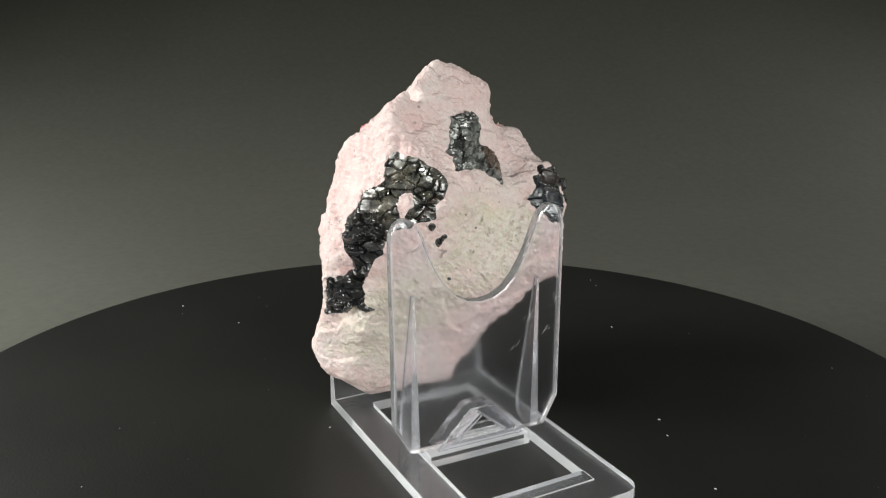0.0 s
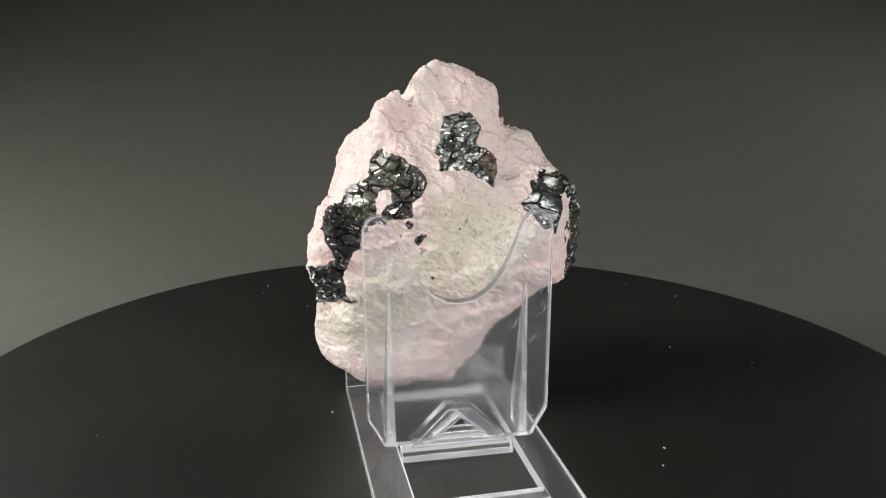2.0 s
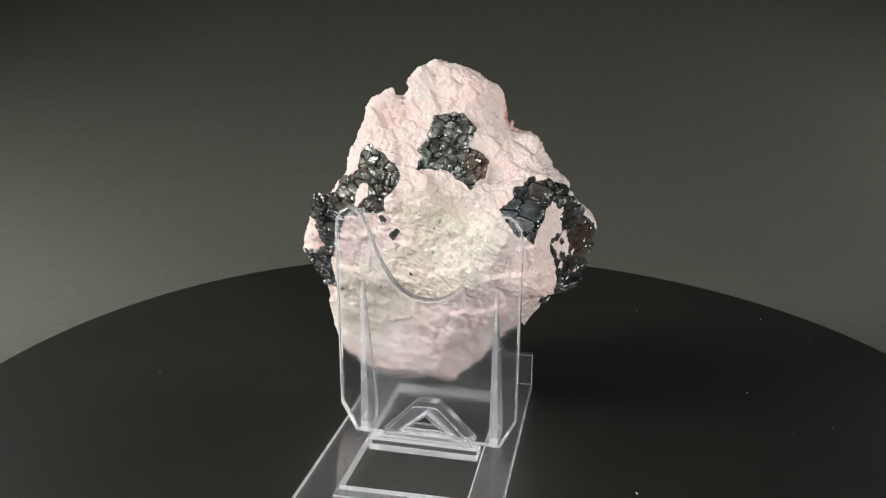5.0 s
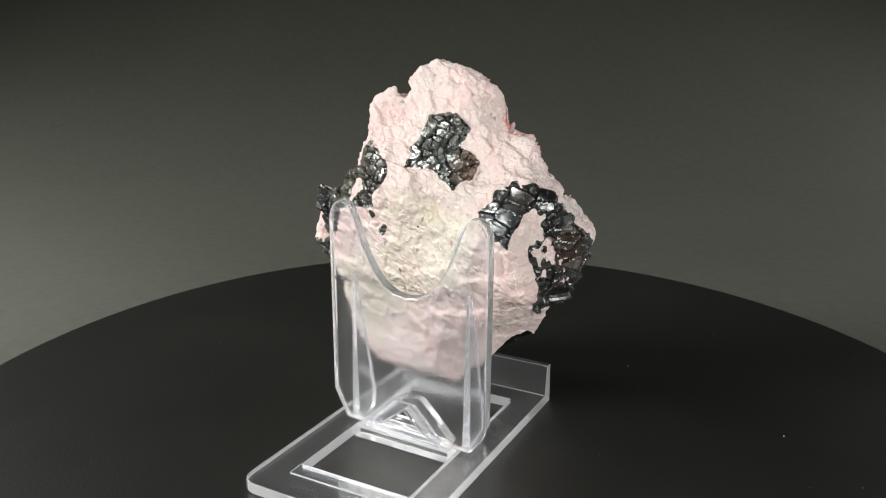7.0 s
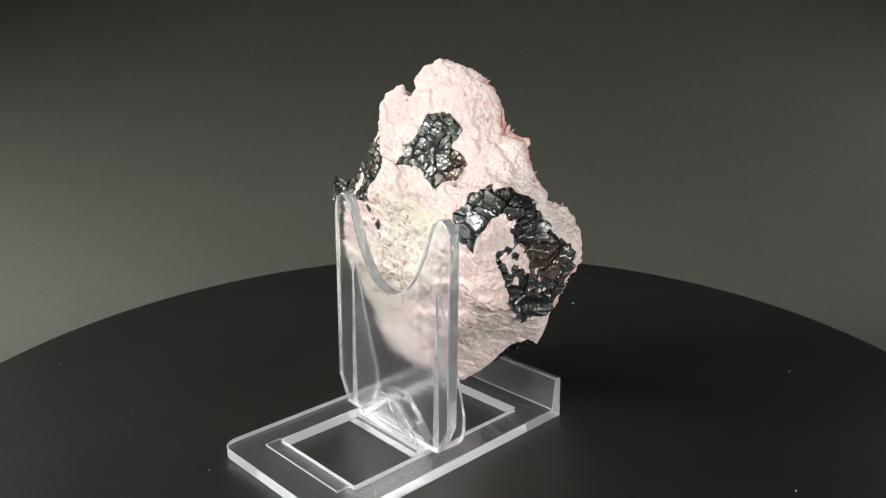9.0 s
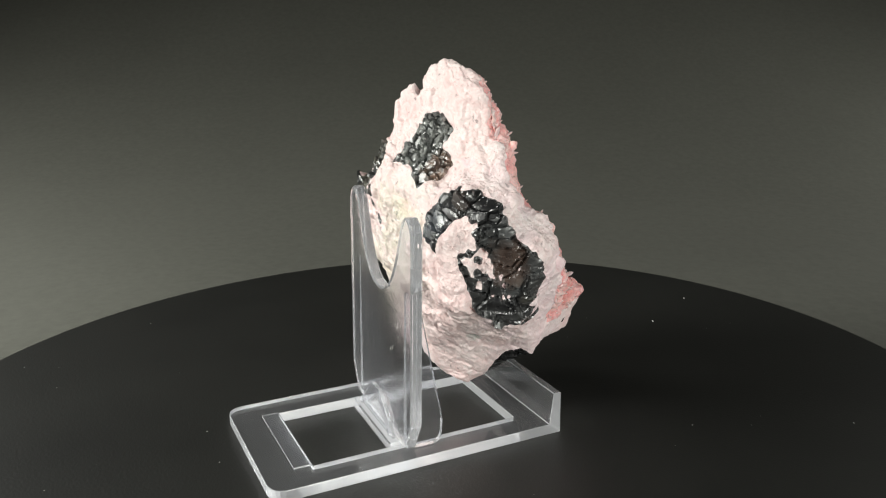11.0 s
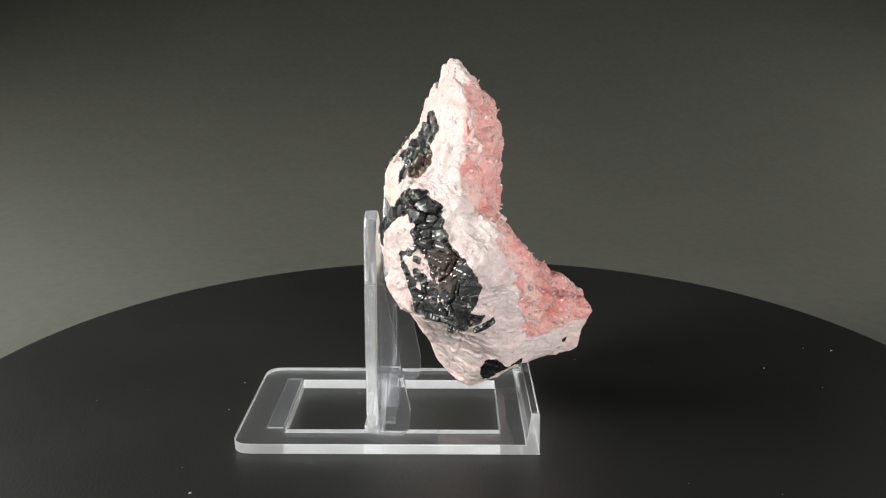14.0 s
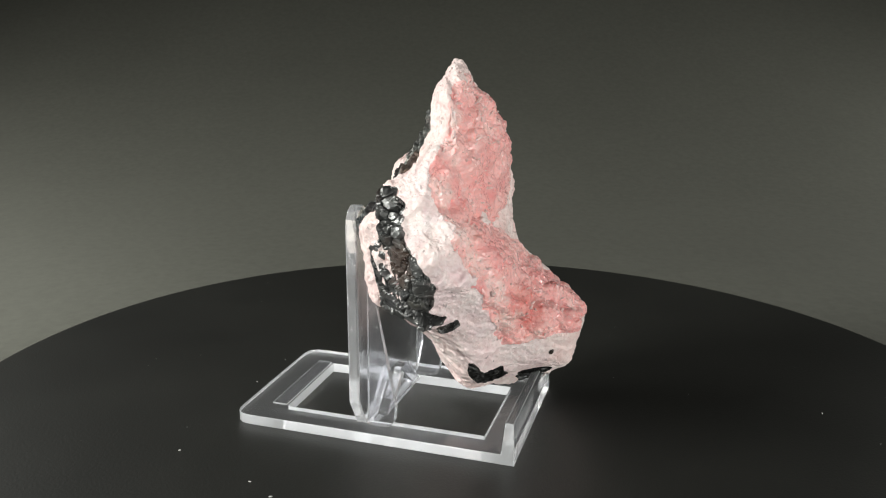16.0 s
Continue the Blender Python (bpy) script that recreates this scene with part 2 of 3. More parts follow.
def prism(outline, place, near, far, holes=()):
    """A solid of an outline in u, w, pushed from near to far; place(u, w, d) gives the point in mm. Side faces take material 1."""
    bm = bmesh.new()
    rings = []
    for loop in (outline, *holes):
        for d in (near, far):
            rings.append([bm.verts.new(Vector(place(u, w, d)) / 1000) for u, w in loop])
    for k in range(0, len(rings), 2):
        a, b = rings[k], rings[k + 1]
        for i in range(len(a)):
            j = (i + 1) % len(a)
            bm.faces.new((a[i], a[j], b[j], b[i])).material_index = 1
    for side in (0, 1):
        edges = []
        for r in rings[side::2]:
            for i in range(len(r)):
                edges.append(bm.edges.get((r[i], r[(i + 1) % len(r)])))
        bmesh.ops.triangle_fill(bm, use_beauty=True, use_dissolve=False, edges=edges)
    bmesh.ops.recalc_face_normals(bm, faces=bm.faces)
    return bm


def softened(ob, mm, segments=2, slot=-1):
    b = ob.modifiers.new("worn_edges", "BEVEL")
    b.width, b.segments, b.limit_method, b.angle_limit = mm / 1000, segments, "ANGLE", radians(40)
    b.material = slot
    return ob


def rounded(points, steps=6):
    """An outline with rounded corners from (u, w, radius)."""
    out = []
    for i, (u, w, r) in enumerate(points):
        p, a, b = Vector((u, w)), Vector(points[i - 1][:2]), Vector(points[(i + 1) % len(points)][:2])
        if r <= 0:
            out.append((u, w))
            continue
        da, db = (a - p).normalized(), (b - p).normalized()
        half = da.angle(db) / 2
        cut = min(r / math.tan(half), (a - p).length * 0.49, (b - p).length * 0.49)
        s, e = p + da * cut, p + db * cut
        for k in range(steps + 1):
            f = k / steps
            q = s * (1 - f) ** 2 + p * 2 * f * (1 - f) + e * f * f
            out.append((q.x, q.y))
    return out


# ---------- setting ----------
def build_sweep():
    bm = bmesh.new()
    floor_z, wall_y, r = -14, 1000, 780
    prof = [(-900, floor_z), (-300, floor_z), (100, floor_z), (wall_y - r - 10, floor_z), (wall_y - r, floor_z)]
    prof += [(wall_y - r + r * math.sin(a), floor_z + r - r * math.cos(a)) for a in [math.pi / 2 * k / 60 for k in range(1, 61)]]
    prof += [(wall_y, 775), (wall_y, 900)]
    back = [(y, z - 3) if z == floor_z else (y + 3, z - 1) for y, z in prof]
    loop = prof + back[::-1]
    rows = [[bm.verts.new((x / 1000, y / 1000, z / 1000)) for y, z in loop] for x in (-900, 900)]
    n = len(loop)
    for i in range(n):
        bm.faces.new((rows[0][i], rows[0][(i + 1) % n], rows[1][(i + 1) % n], rows[1][i]))
    bmesh.ops.recalc_face_normals(bm, faces=bm.faces)
    ob = part("backdrop", bm, SWEEP)
    for p in ob.data.polygons:
        p.use_smooth = True
    tagged(ob, "grey seamless paper backdrop curving up behind the table", "backdrop", kind="structure")


def box(x0, x1, y0, y1, z0, z1):
    bm = bmesh.new()
    bmesh.ops.create_cube(bm, size=1)
    for v in bm.verts:
        v.co = ((x0 + x1) / 2 + v.co.x * (x1 - x0), (y0 + y1) / 2 + v.co.y * (y1 - y0), (z0 + z1) / 2 + v.co.z * (z1 - z0))
    return bm


def build_room():
    for name, b in (("wall_north", (-1.6, 1.6, 1.5, 1.6, -0.8, 1.7)), ("wall_south", (-1.6, 1.6, -1.6, -1.5, -0.8, 1.7)),
                    ("wall_east", (1.5, 1.6, -1.5, 1.5, -0.8, 1.7)), ("wall_west", (-1.6, -1.5, -1.5, 1.5, -0.8, 1.7)),
                    ("ceiling", (-1.6, 1.6, -1.6, 1.6, 1.7, 1.8)), ("floor", (-1.6, 1.6, -1.6, 1.6, -0.9, -0.8))):
        tagged(part(name, box(*b), WALL), "plain grey painted " + name.split("_")[0], name.split("_")[0], kind="structure")
    tagged(part("worktop", box(-0.95, 0.95, -0.95, 1.05, -0.8, -0.0172), WALL), "plain grey worktop under the backdrop paper", "worktop", kind="structure")


# ---------- turntable ----------
def disc_outline(a):
    return 150 - 1.6 * math.cos(a) + 3.1 * math.sin(a) - 1.9 * math.cos(2 * a) + 1.7 * math.cos(3 * a) + 0.9 * math.sin(3 * a)


def build_turntable():
    table = new("turntable")
    n = 180
    out = [(disc_outline(math.tau * k / n) * math.cos(math.tau * k / n), disc_outline(math.tau * k / n) * math.sin(math.tau * k / n)) for k in range(n)]
    part("card_disc", prism(out, lambda u, w, d: (u, w, d), -1.2, 0), [CARD, CARD], table, "hand-cut black card disc")
    low = [(120 * math.cos(math.tau * k / 96), 120 * math.sin(math.tau * k / 96)) for k in range(96)]
    softened(part("drum", prism(low, lambda u, w, d: (u, w, d), -14, -1.2), [CARD, CARD], table), 2)
    return tagged(table, "round black turntable topped with a matt card disc", "turntable")


def build_dust():
    rng = random.Random(4)
    bm = bmesh.new()
    spots = [(51, -27, .35), (-32, 9, .3), (82, 35, .3), (47, -35, .3), (40, -60, .3), (-36, 98, .3), (-51, 125, .3)]
    spots += [(rng.uniform(-1, 1) * 125, rng.uniform(-1, 1) * 125, rng.uniform(.07, .18)) for _ in range(60)]
    for x, y, r in spots:
        if math.hypot(x, y) > 140 or (-30 < x < 26 and -60 < y < 27):
            continue
        m = Matrix.Translation((x / 1000, y / 1000, r * .3 / 1000)) @ Matrix.Rotation(rng.random() * 6, 4, "Z") @ Matrix.Diagonal((1.5, .7, .6, 1))
        bmesh.ops.create_icosphere(bm, subdivisions=1, radius=r / 1000, matrix=m)
    return tagged(part("dust", bm, DUST), "scattered pale dust specks lying on the black card", "dust", kind="stuff")


# ---------- acrylic stand ----------
def build_stand():
    stand = new("display_stand")
    # base plate with its window and the lip at the back
    X0, X1, Y0, Y1, T = -26.2, 20.9, -56, 22.7, 2.85
    c2, s2 = math.cos(radians(1.6)), math.sin(radians(1.6))
    flat = lambda u, w, d: (-2.2 + (u + 2.2) * c2 - (w + 16) * s2, -16 + (u + 2.2) * s2 + (w + 16) * c2, d)
    bm = bmesh.new()
    arc = rounded([(X0, Y0, 5), (X1, Y0, 5), (X1, Y1, 0), (X0, Y1, 0)])[:-2]
    window = [(-17.2, -43.5), (12.8, -43.5), (12.8, 12.9), (-17.2, 12.9)]
    put = lambda u, w, d: bm.verts.new(Vector(flat(u, w, d)) / 1000)
    low = [put(u, w, .05) for u, w in arc] + [put(X1, Y1, .05), put(X0, Y1, .05)]
    top = [put(u, w, T) for u, w in arc] + [put(X1, 19.2, T), put(X0, 19.2, T)]
    ridge = [put(X1, 22.4, 11.6), put(X1, 20.2, 11.7), put(X0, 20.2, 11.7), put(X0, 22.4, 11.6)]
    hole_low, hole_top = [put(u, w, .05) for u, w in window], [put(u, w, T) for u, w in window]
    n = len(arc)
    sides = [(low[i], low[i + 1], top[i + 1], top[i]) for i in range(n - 1)]
    sides += [(low[n - 1], low[n], ridge[0], ridge[1], top[n], top[n - 1]), (low[n + 1], low[0], top[0], top[n + 1], ridge[2], ridge[3])]
    sides += [(hole_low[i], hole_low[(i + 1) % 4], hole_top[(i + 1) % 4], hole_top[i]) for i in range(4)]
    for f in sides:
        bm.faces.new(f).material_index = 1
    for f in ((low[n], low[n + 1], ridge[3], ridge[0]), (ridge[0], ridge[3], ridge[2], ridge[1]), (ridge[1], ridge[2], top[n + 1], top[n])):
        bm.faces.new(f)
    for loop, hole in ((low, hole_low), (top, hole_top)):
        edges = [e for ring in (loop, hole) for i in range(len(ring)) for e in [bm.edges.get((ring[i], ring[(i + 1) % len(ring)]))] if e]
        bmesh.ops.triangle_fill(bm, use_beauty=True, use_dissolve=False, edges=edges)
    bmesh.ops.recalc_face_normals(bm, faces=bm.faces)
    softened(part("base", bm, [CLEAR, EDGE_GLOW], stand, "flat base with a lip and a window"), .35, 2, 1)
    # upright panel: two rounded fingers with a deep notch between them
    C = -1.7
    half = [(19.1, 3.8), (23.0, 11.2), (23.2, 57.0), (22.9, 60.0), (21.8, 62.0), (20.0, 63.1), (18.2, 62.9), (16.6, 61.6), (15.4, 59.4), (14.3, 56.4),
            (12.9, 52.8), (11.2, 49.2), (9.2, 46.0), (6.6, 43.2), (3.4, 41.4)]
    outline = [(C + u, w) for u, w in half] + [(C, 40.9)] + [(C - u, w) for u, w in half[::-1]]
    # three-cornered opening above the foot
    eye = [(C - 6.6, 5.2), (C + 6.6, 5.2), (C, 10.7)]
    lean = lambda u, w, d: (u, -20.2 + d + (w - 3) * 0.011 - 0.02 * (u - C), w)
    panel = softened(part("panel", prism(outline, lean, 0, 3.0, [eye]), [HAZY, RIM], stand), .5, 2, 1)
    # tapering stiffening ribs behind the panel
    for s in (-1, 1):
        rib = rounded([(2.9, 3.1, 0), (10.3, 3.1, 3), (10.6, 9.5, 3), (3.9, 44, .5), (2.9, 44, 0)])
        x = C + s * 17.0
        softened(part("rib", prism([(u - .0, w) for u, w in rib], lambda u, w, d: (x + d * (1 - (w - 3) / 60), -20.2 + u + (w - 3) * .011 - 0.02 * (x - C), w), -1.15, 1.15), [CLEAR, SATIN, EDGE_GLOW], stand), .25, 2, 2)
    # hollow inverted-V brace that runs back from the panel's foot
    vee = rounded([(C - 12.3, 3.5, 0), (C - 3.0, 13.0, 1.6), (C + 3.0, 13.0, 1.6), (C + 12.3, 3.5, 0)])
    softened(part("brace", prism(vee, lambda u, w, d: (u, d, w), -16.9, -14.2, [eye]), [CLEAR, CLEAR], stand, "hollow inverted-V brace"), .25)
    softened(part("brace_rim", prism(vee, lambda u, w, d: (u, d, w), -21.3, -20.42, [eye]), [CLEAR, RIM, SATIN], stand), .25, 2, 2)
    for s in (-1, 1):
        ring = [(C + s * 10.2 + 0.95 * math.cos(math.tau * k / 16), 4.55 + 0.95 * math.sin(math.tau * k / 16)) for k in range(16)]
        part("pin_mark", prism(ring, lambda u, w, d: (u, d, w), -21.75, -21.32), [CLEAR, SATIN], stand, "round moulding pin mark")
    # low step moulded in front of the window
    step = [(-17.2, -48.3), (12.8, -48.3), (12.8, -44.0), (-17.2, -44.0)]
    softened(part("moulded_step", prism(step, flat, T + .01, T + .45), [CLEAR, EDGE_GLOW], stand), .15, 2, 1)
    bar = [(-16.6, .3), (12.0, .3), (12.0, 3.25), (-16.6, 3.25)]
    softened(part("foot_bar", prism(bar, lambda u, w, d: (u, d, w), -22.4, -17.4), [CLEAR, EDGE_GLOW], stand), .4)
    # scuffs scratched into the panel's outer face
    rng = random.Random(11)
    bm = bmesh.new()
    for cx, cz, n, spread in ((14.0, 33.5, 9, 2.2), (20.5, 38.0, 6, 1.6), (9.5, 26.5, 3, 1.2), (18.6, 30.0, 4, 1.5), (-12.0, 20.0, 2, 1.5)):
        for _ in range(n):
            x, z, a = C + cx + rng.uniform(-1, 1) * spread, cz + rng.uniform(-1, 1) * spread, rng.uniform(0.5, 1.3)
            for _ in range(rng.randint(2, 4)):
                ln = rng.uniform(0.25, 0.7)
                y = -20.2 + (z - 3) * 0.011 - 0.02 * (x - C) - 0.004
                m = Matrix.Translation(Vector((x, y, z)) / 1000) @ Matrix.Rotation(-a, 4, "Y") @ Matrix.Diagonal((ln / 1000, 0.00003, rng.uniform(0.05, 0.11) / 1000, 1))
                bmesh.ops.create_cube(bm, size=1, matrix=m)
                x, z, a = x + math.cos(a) * ln, z + math.sin(a) * ln, a + rng.uniform(-0.5, 0.5)
    part("scuff_marks", bm, DUST, stand, "fine white scuffs on the panel")
    for ob in stand.children:
        ob.visible_shadow = False
    return tagged(stand, "clear moulded acrylic easel stand holding the mineral on the turntable", "display stand")


# ---------- the mineral specimen ----------
# fracture faces of its eight lumps: azimuth, elevation of the face's normal, distance from the axis point at table height in mm
LUMPS = [
    [(126, 47, 31.4), (-55, 5, 12.6), (-118, -34, -25.8), (32, -87, -49.1)],
    [(-76, 43, 57.7), (-167, 41, 64.6), (55, 28, 40.4), (-117, 17, 39.7), (117, 14, 32.9), (-78, -2, 12.7), (165, -6, 28.7), (89, -8, 2.8), (-96, -20, -4.0), (-128, -43, -10.3), (-14, -40, -22.6)],
    [(-54, 47, 62.7), (99, 38, 45.6), (14, 45, 66.4), (-96, 17, 29.5), (64, 16, 40.0), (-33, -3, 25.5), (-173, -4, -3.8), (30, -23, 11.0), (-83, -20, -2.1), (78, -54, -10.7), (-35, -50, -15.3)],
    [(-85, 43, 52.5), (121, 46, 48.2), (81, 51, 50.5), (-96, -9, 6.6), (94, -14, 26.0), (-26, -25, -2.6), (-180, -12, 17.9), (31, -22, 11.3), (-96, -36, -14.0), (36, -62, -9.6)],
    [(156, 16, 41.4), (61, 49, 31.6), (-138, -15, 15.1), (88, -16, 23.0), (-36, -29, -7.5), (170, -19, 26.2), (46, -53, -5.7), (-99, -18, -1.0), (-162, -52, 3.7), (-88, -60, -11.8)],
    [(-1, 66, 86.1), (152, 52, 77.3), (-88, 23, 38.0), (92, 16, 29.7), (-49, 4, 12.6), (-167, -12, 1.6), (76, -62, -62.3)],
    [(137, 56, 77.6), (48, 22, 40.1), (-154, 19, 45.7), (105, 11, 28.5), (-69, 10, 13.8), (84, -20, -13.5), (-145, -67, -39.1)],
    [(-22, 47, 67.6), (150, 32, 48.7), (45, 31, 54.0), (-92, 18, 28.5), (98, 6, 19.1), (-22, -3, 24.4), (-153, -32, -4.7), (73, -1, 12.7), (-86, -44, -31.9)],
]
# swellings and hollows, 5 mm wide: place and height in mm
SWELLS = [
    (-4, 0, 97, 1.6), (1, 3, 11, 1.3), (-33, 6, 55, -1.3), (16, 7, 83, -1.0), (-36, 6, 24, 1.0), (-17, 11, 4, 0.9),
    (23, 9, 66, -1.0), (-29, -8, 34, 1.5), (-20, -5, 88, 0.9), (-3, 19, 47, -1.0), (8, 4, 92, 1.1), (-3, 32, 41, 0.7),
    (-29, 2, 15, 0.8), (-30, 7, 66, -0.8), (-14, -11, 75, -0.5), (2, -5, 81, -0.7), (-1, 12, 78, -0.6), (7, -15, 48, -0.7),
    (-12, -1, 88, -0.5), (-12, -1, 12, 0.9), (11, 13, 19, -0.5), (19, 15, 28, 0.5), (30, 12, 63, 0.6), (21, 3, 75, 0.5),
    (2, 6, 91, -0.7), (2, 12, 56, -0.6),
]
# smaller knobs and dents, 2.6 mm wide
KNOBS = [
    (-13, -4, 90, 1.1), (-1, -2, 91, -1.0), (-9, -2, 94, 0.7), (-4, -16, 66, -1.1), (-30, -5, 38, -1.3), (25, 10, 65, -0.5),
    (-32, -14, 60, 1.1), (19, 15, 24, 0.8), (-28, -13, 60, -1.1), (-23, -9, 68, -0.8), (19, 18, 33, -0.8), (4, 33, 23, 0.6),
    (8, 3, 93, 0.6), (-18, -9, 81, 0.5), (9, 22, 23, -0.8), (24, 8, 34, -0.8), (27, -13, 60, 0.7), (-31, 7, 60, -0.7),
    (19, 19, 51, -0.7), (34, 10, 55, -0.9), (-29, -12, 42, 0.9), (26, -8, 71, 0.6), (12, -9, 71, -0.8), (15, 7, 81, -0.5),
]
# ledge over the cream hollow of the front, cleft beside the peak: place, height, width
LEDGES = [(-29, -3, 73, 1.2, 4), (4, 1, 95.5, 0.9, 2.2), (22, 2, 78, 2.4, 3.5), (13, -7, 75, -4.0, 5.5), (-3, -15, 65, 2.6, 3.2), (2, -17, 56, -1.8, 5.5), (-12, -2, 89, -5.0, 1.4), (22, -12, 46, 1.9, 3.4), (28, -9, 41, 1.7, 3.2), (26, -6, 36, -2.0, 3.6), (-3, 7, 95, -2.2, 2.4), (-3, -4, 95, -1.7, 2.2), (-7, 1, 96, 0.4, 1.8), (-3, 1, 98.0, 0.5, 1.8), (1, 1, 96, 0.4, 1.8), (8, -16, 58, -0.6, 3), (27, 8, 63, 1.0, 2), (-20, -16, 44, 0.8, 5)]
# outlines of the dark crystal patches, in mm on a plane: centre, azimuth, elevation, outline
PATCHES = [
    ([2.9, -9.3, 75.7], -84, 25, [(-5.6, 9.2), (-1.9, 10.1), (2.2, 10.1), (4.6, 7.2), (3.4, 2.8), (6.5, 0.4), (8.2, -1.1), (7.5, -4.6), (5.0, -7.1), (5.1, -9.6), (2.2, -7.5), (-0.8, -5.1), (-3.0, -4.1), (-8.5, -4.7), (-7.8, -1.2), (-10.0, 0.8), (-6.7, 4.1)]),
    ([-24.2, -10.4, 56.3], -117, 11, [(3.7, 20.7), (9.1, 19.8), (13.0, 17.2), (16.1, 13.7), (16.1, 12.0), (13.5, 8.1), (13.5, 5.0), (8.3, 4.5), (3.6, 3.0), (1.3, -2.3), (-3.3, -7.8), (-4.0, -11.7), (-3.3, -14.7), (-1.3, -17.3), (-4.0, -17.8), (-5.6, -14.7), (-8.3, -17.9), (-14.2, -18.5), (-12.7, -15.1), (-11.9, -8.1), (-5.4, -7.0), (-7.3, -2.7), (-8.1, 1.2), (-6.7, 6.3), (-3.3, 11.9), (0.8, 14.1), (1.2, 17.6)]),
    ([27.3, -3.5, 53.9], -22, 6, [(-4.5, 16.6), (-1.6, 15.9), (-0.3, 14.4), (2.2, 12.8), (4.4, 8.7), (6.7, 5.1), (9.9, 2.8), (12.2, 0.2), (12.8, -3.6), (12.0, -7.4), (9.9, -11.5), (12.1, -11.7), (10.0, -15.2), (6.1, -17.6), (2.8, -17.0), (-0.5, -13.5), (-3.8, -11.4), (-4.6, -6.7), (-6.6, -1.4), (-7.3, 1.2), (-5.3, 2.6), (-4.1, 7.8), (-5.4, 11.0), (-8.5, 9.0), (-9.7, 7.3), (-11.5, 4.8), (-12.2, 2.3), (-12.1, 0.8), (-13.8, 4.3), (-14.2, 6.9), (-13.2, 10.8), (-10.0, 14.1), (-7.4, 15.8)]),
    ([-10.7, -16.1, 56.2], -93, 2, [(-1.9, -0.3), (0.8, 1.8), (1.5, 0.5), (-0.7, -2.1)]),
    ([27.1, 8.5, 37.7], 23, -5, [(-2.9, -0.2), (-1.2, 1.0), (2.3, 2.6), (2.8, 0.6), (0.2, -1.5), (-1.5, -2.6)]),
    ([8.2, 13.1, 18.3], 34, -56, [(4.8, 0), (3.8, 3.2), (0.8, 10.4), (-6.2, 9.8), (-6.0, 3.0), (-5.4, 0), (-4.3, -3.6), (-0.8, -8.0), (5.8, -9.6), (6.2, -3.0)]),
    ([-9.1, 21.5, 13.1], 34, -56, [(5.4, 0), (4.2, 3.6), (1.0, 12.6), (-8.0, 13.0), (-6.4, 3.4), (-5.4, 0), (-4.6, -4.2), (-1.0, -11.8), (6.8, -10.8), (7.8, -4.2)]),
    ([9.5, 29.4, 27.5], 25, -2, [(-0.8, 0.7), (0.6, 0.9), (0.8, -0.8), (-0.4, -0.8)]),
]
# small dark flecks on the front: x, height, radius in mm
FLECKS = [(-5.2, 62.3, 0.6), (-6.9, 45.6, 0.7), (-4.1, 44.9, 0.5), (-13.2, 59.8, 0.8), (-0.9, 57.4, 0.45)]
# grain of each patch: crystals per mm along x, y, z
GRAIN = [(0.36, 0.36, 0.48), (0.24, 0.24, 0.42), (0.19, 0.19, 0.30), (0.5, 0.5, 0.5)]
# pale inclusions in them
INCLUSIONS = [
    ([-19.0, -14.7, 65.9], -114, 23, [(-2.2, 2.1), (1.9, 2.5), (1.5, -1.0), (-1.4, -3.7)]),
    ([27.3, -3.5, 53.9], -22, 6, [(-4.8, 11.0), (-2.2, 9.8), (-1.2, 4.0), (0.6, 0.4), (-2.6, -1.6), (-6.8, 0.3), (-4.8, 3.9)]),
    ([27.3, -3.5, 53.9], -22, 6, [(-1.8, 5.0), (1.0, -1.0), (3.4, -5.1), (4.2, -10.4), (0.7, -11.2), (-2.0, -8.2), (-4.6, -2.7), (-6.0, 1.2)]),
]


def facing(az, el):
    a, e = radians(az), radians(el)
    n = np.array([math.cos(a) * math.cos(e), math.sin(a) * math.cos(e), math.sin(e)])
    u = np.array([-math.sin(a), math.cos(a), 0])
    return n, u, np.cross(n, u)


def lump_field(X, soft=1.4):
    """Signed distance to the joined lumps, mm, negative inside."""
    S = []
    for faces in LUMPS:
        n = np.array([facing(az, el)[0] for az, el, _ in faces])
        q = X @ n.T - np.array([d for _, _, d in faces])
        top = q.max(1)
        S.append(top + np.log(np.exp(soft * (q - top[:, None])).sum(1)) / soft)
    S = np.stack(S, 1)
    low = S.min(1)
    low = low - np.log(np.exp(-soft * (S - low[:, None])).sum(1)) / soft
    for x, y, z, h, r in [(*s, 5.0) for s in SWELLS] + [(*s, 2.6) for s in KNOBS] + LEDGES:
        low = low - h * np.exp(-((X - np.array((x, y, z))) ** 2).sum(1) / (2 * r * r))
    return low


def within(outline, u, w):
    inside = np.zeros(len(u), bool)
    x1, y1 = outline[-1]
    for x2, y2 in outline:
        if y1 != y2:
            inside ^= ((y2 > w) != (y1 > w)) & (u < (x1 - x2) * (w - y2) / (y1 - y2) + x2)
        x1, y1 = x2, y2
    return inside


def patch_mask(X, N, patch, jitter, reach=14):
    centre, az, el, outline = patch
    n, e1, e2 = facing(az, el)
    q = X - np.array(centre) + jitter
    return within(outline, q @ e1, q @ e2) & (N @ n > 0.0) & (np.abs(q @ n) < reach)


def normals_of(X, F):
    fn = np.cross(X[F[:, 1]] - X[F[:, 0]], X[F[:, 2]] - X[F[:, 0]])
    N = np.zeros_like(X)
    for k in range(3):
        np.add.at(N, F[:, k], fn)
    return N / (np.linalg.norm(N, axis=1, keepdims=True) + 1e-12)


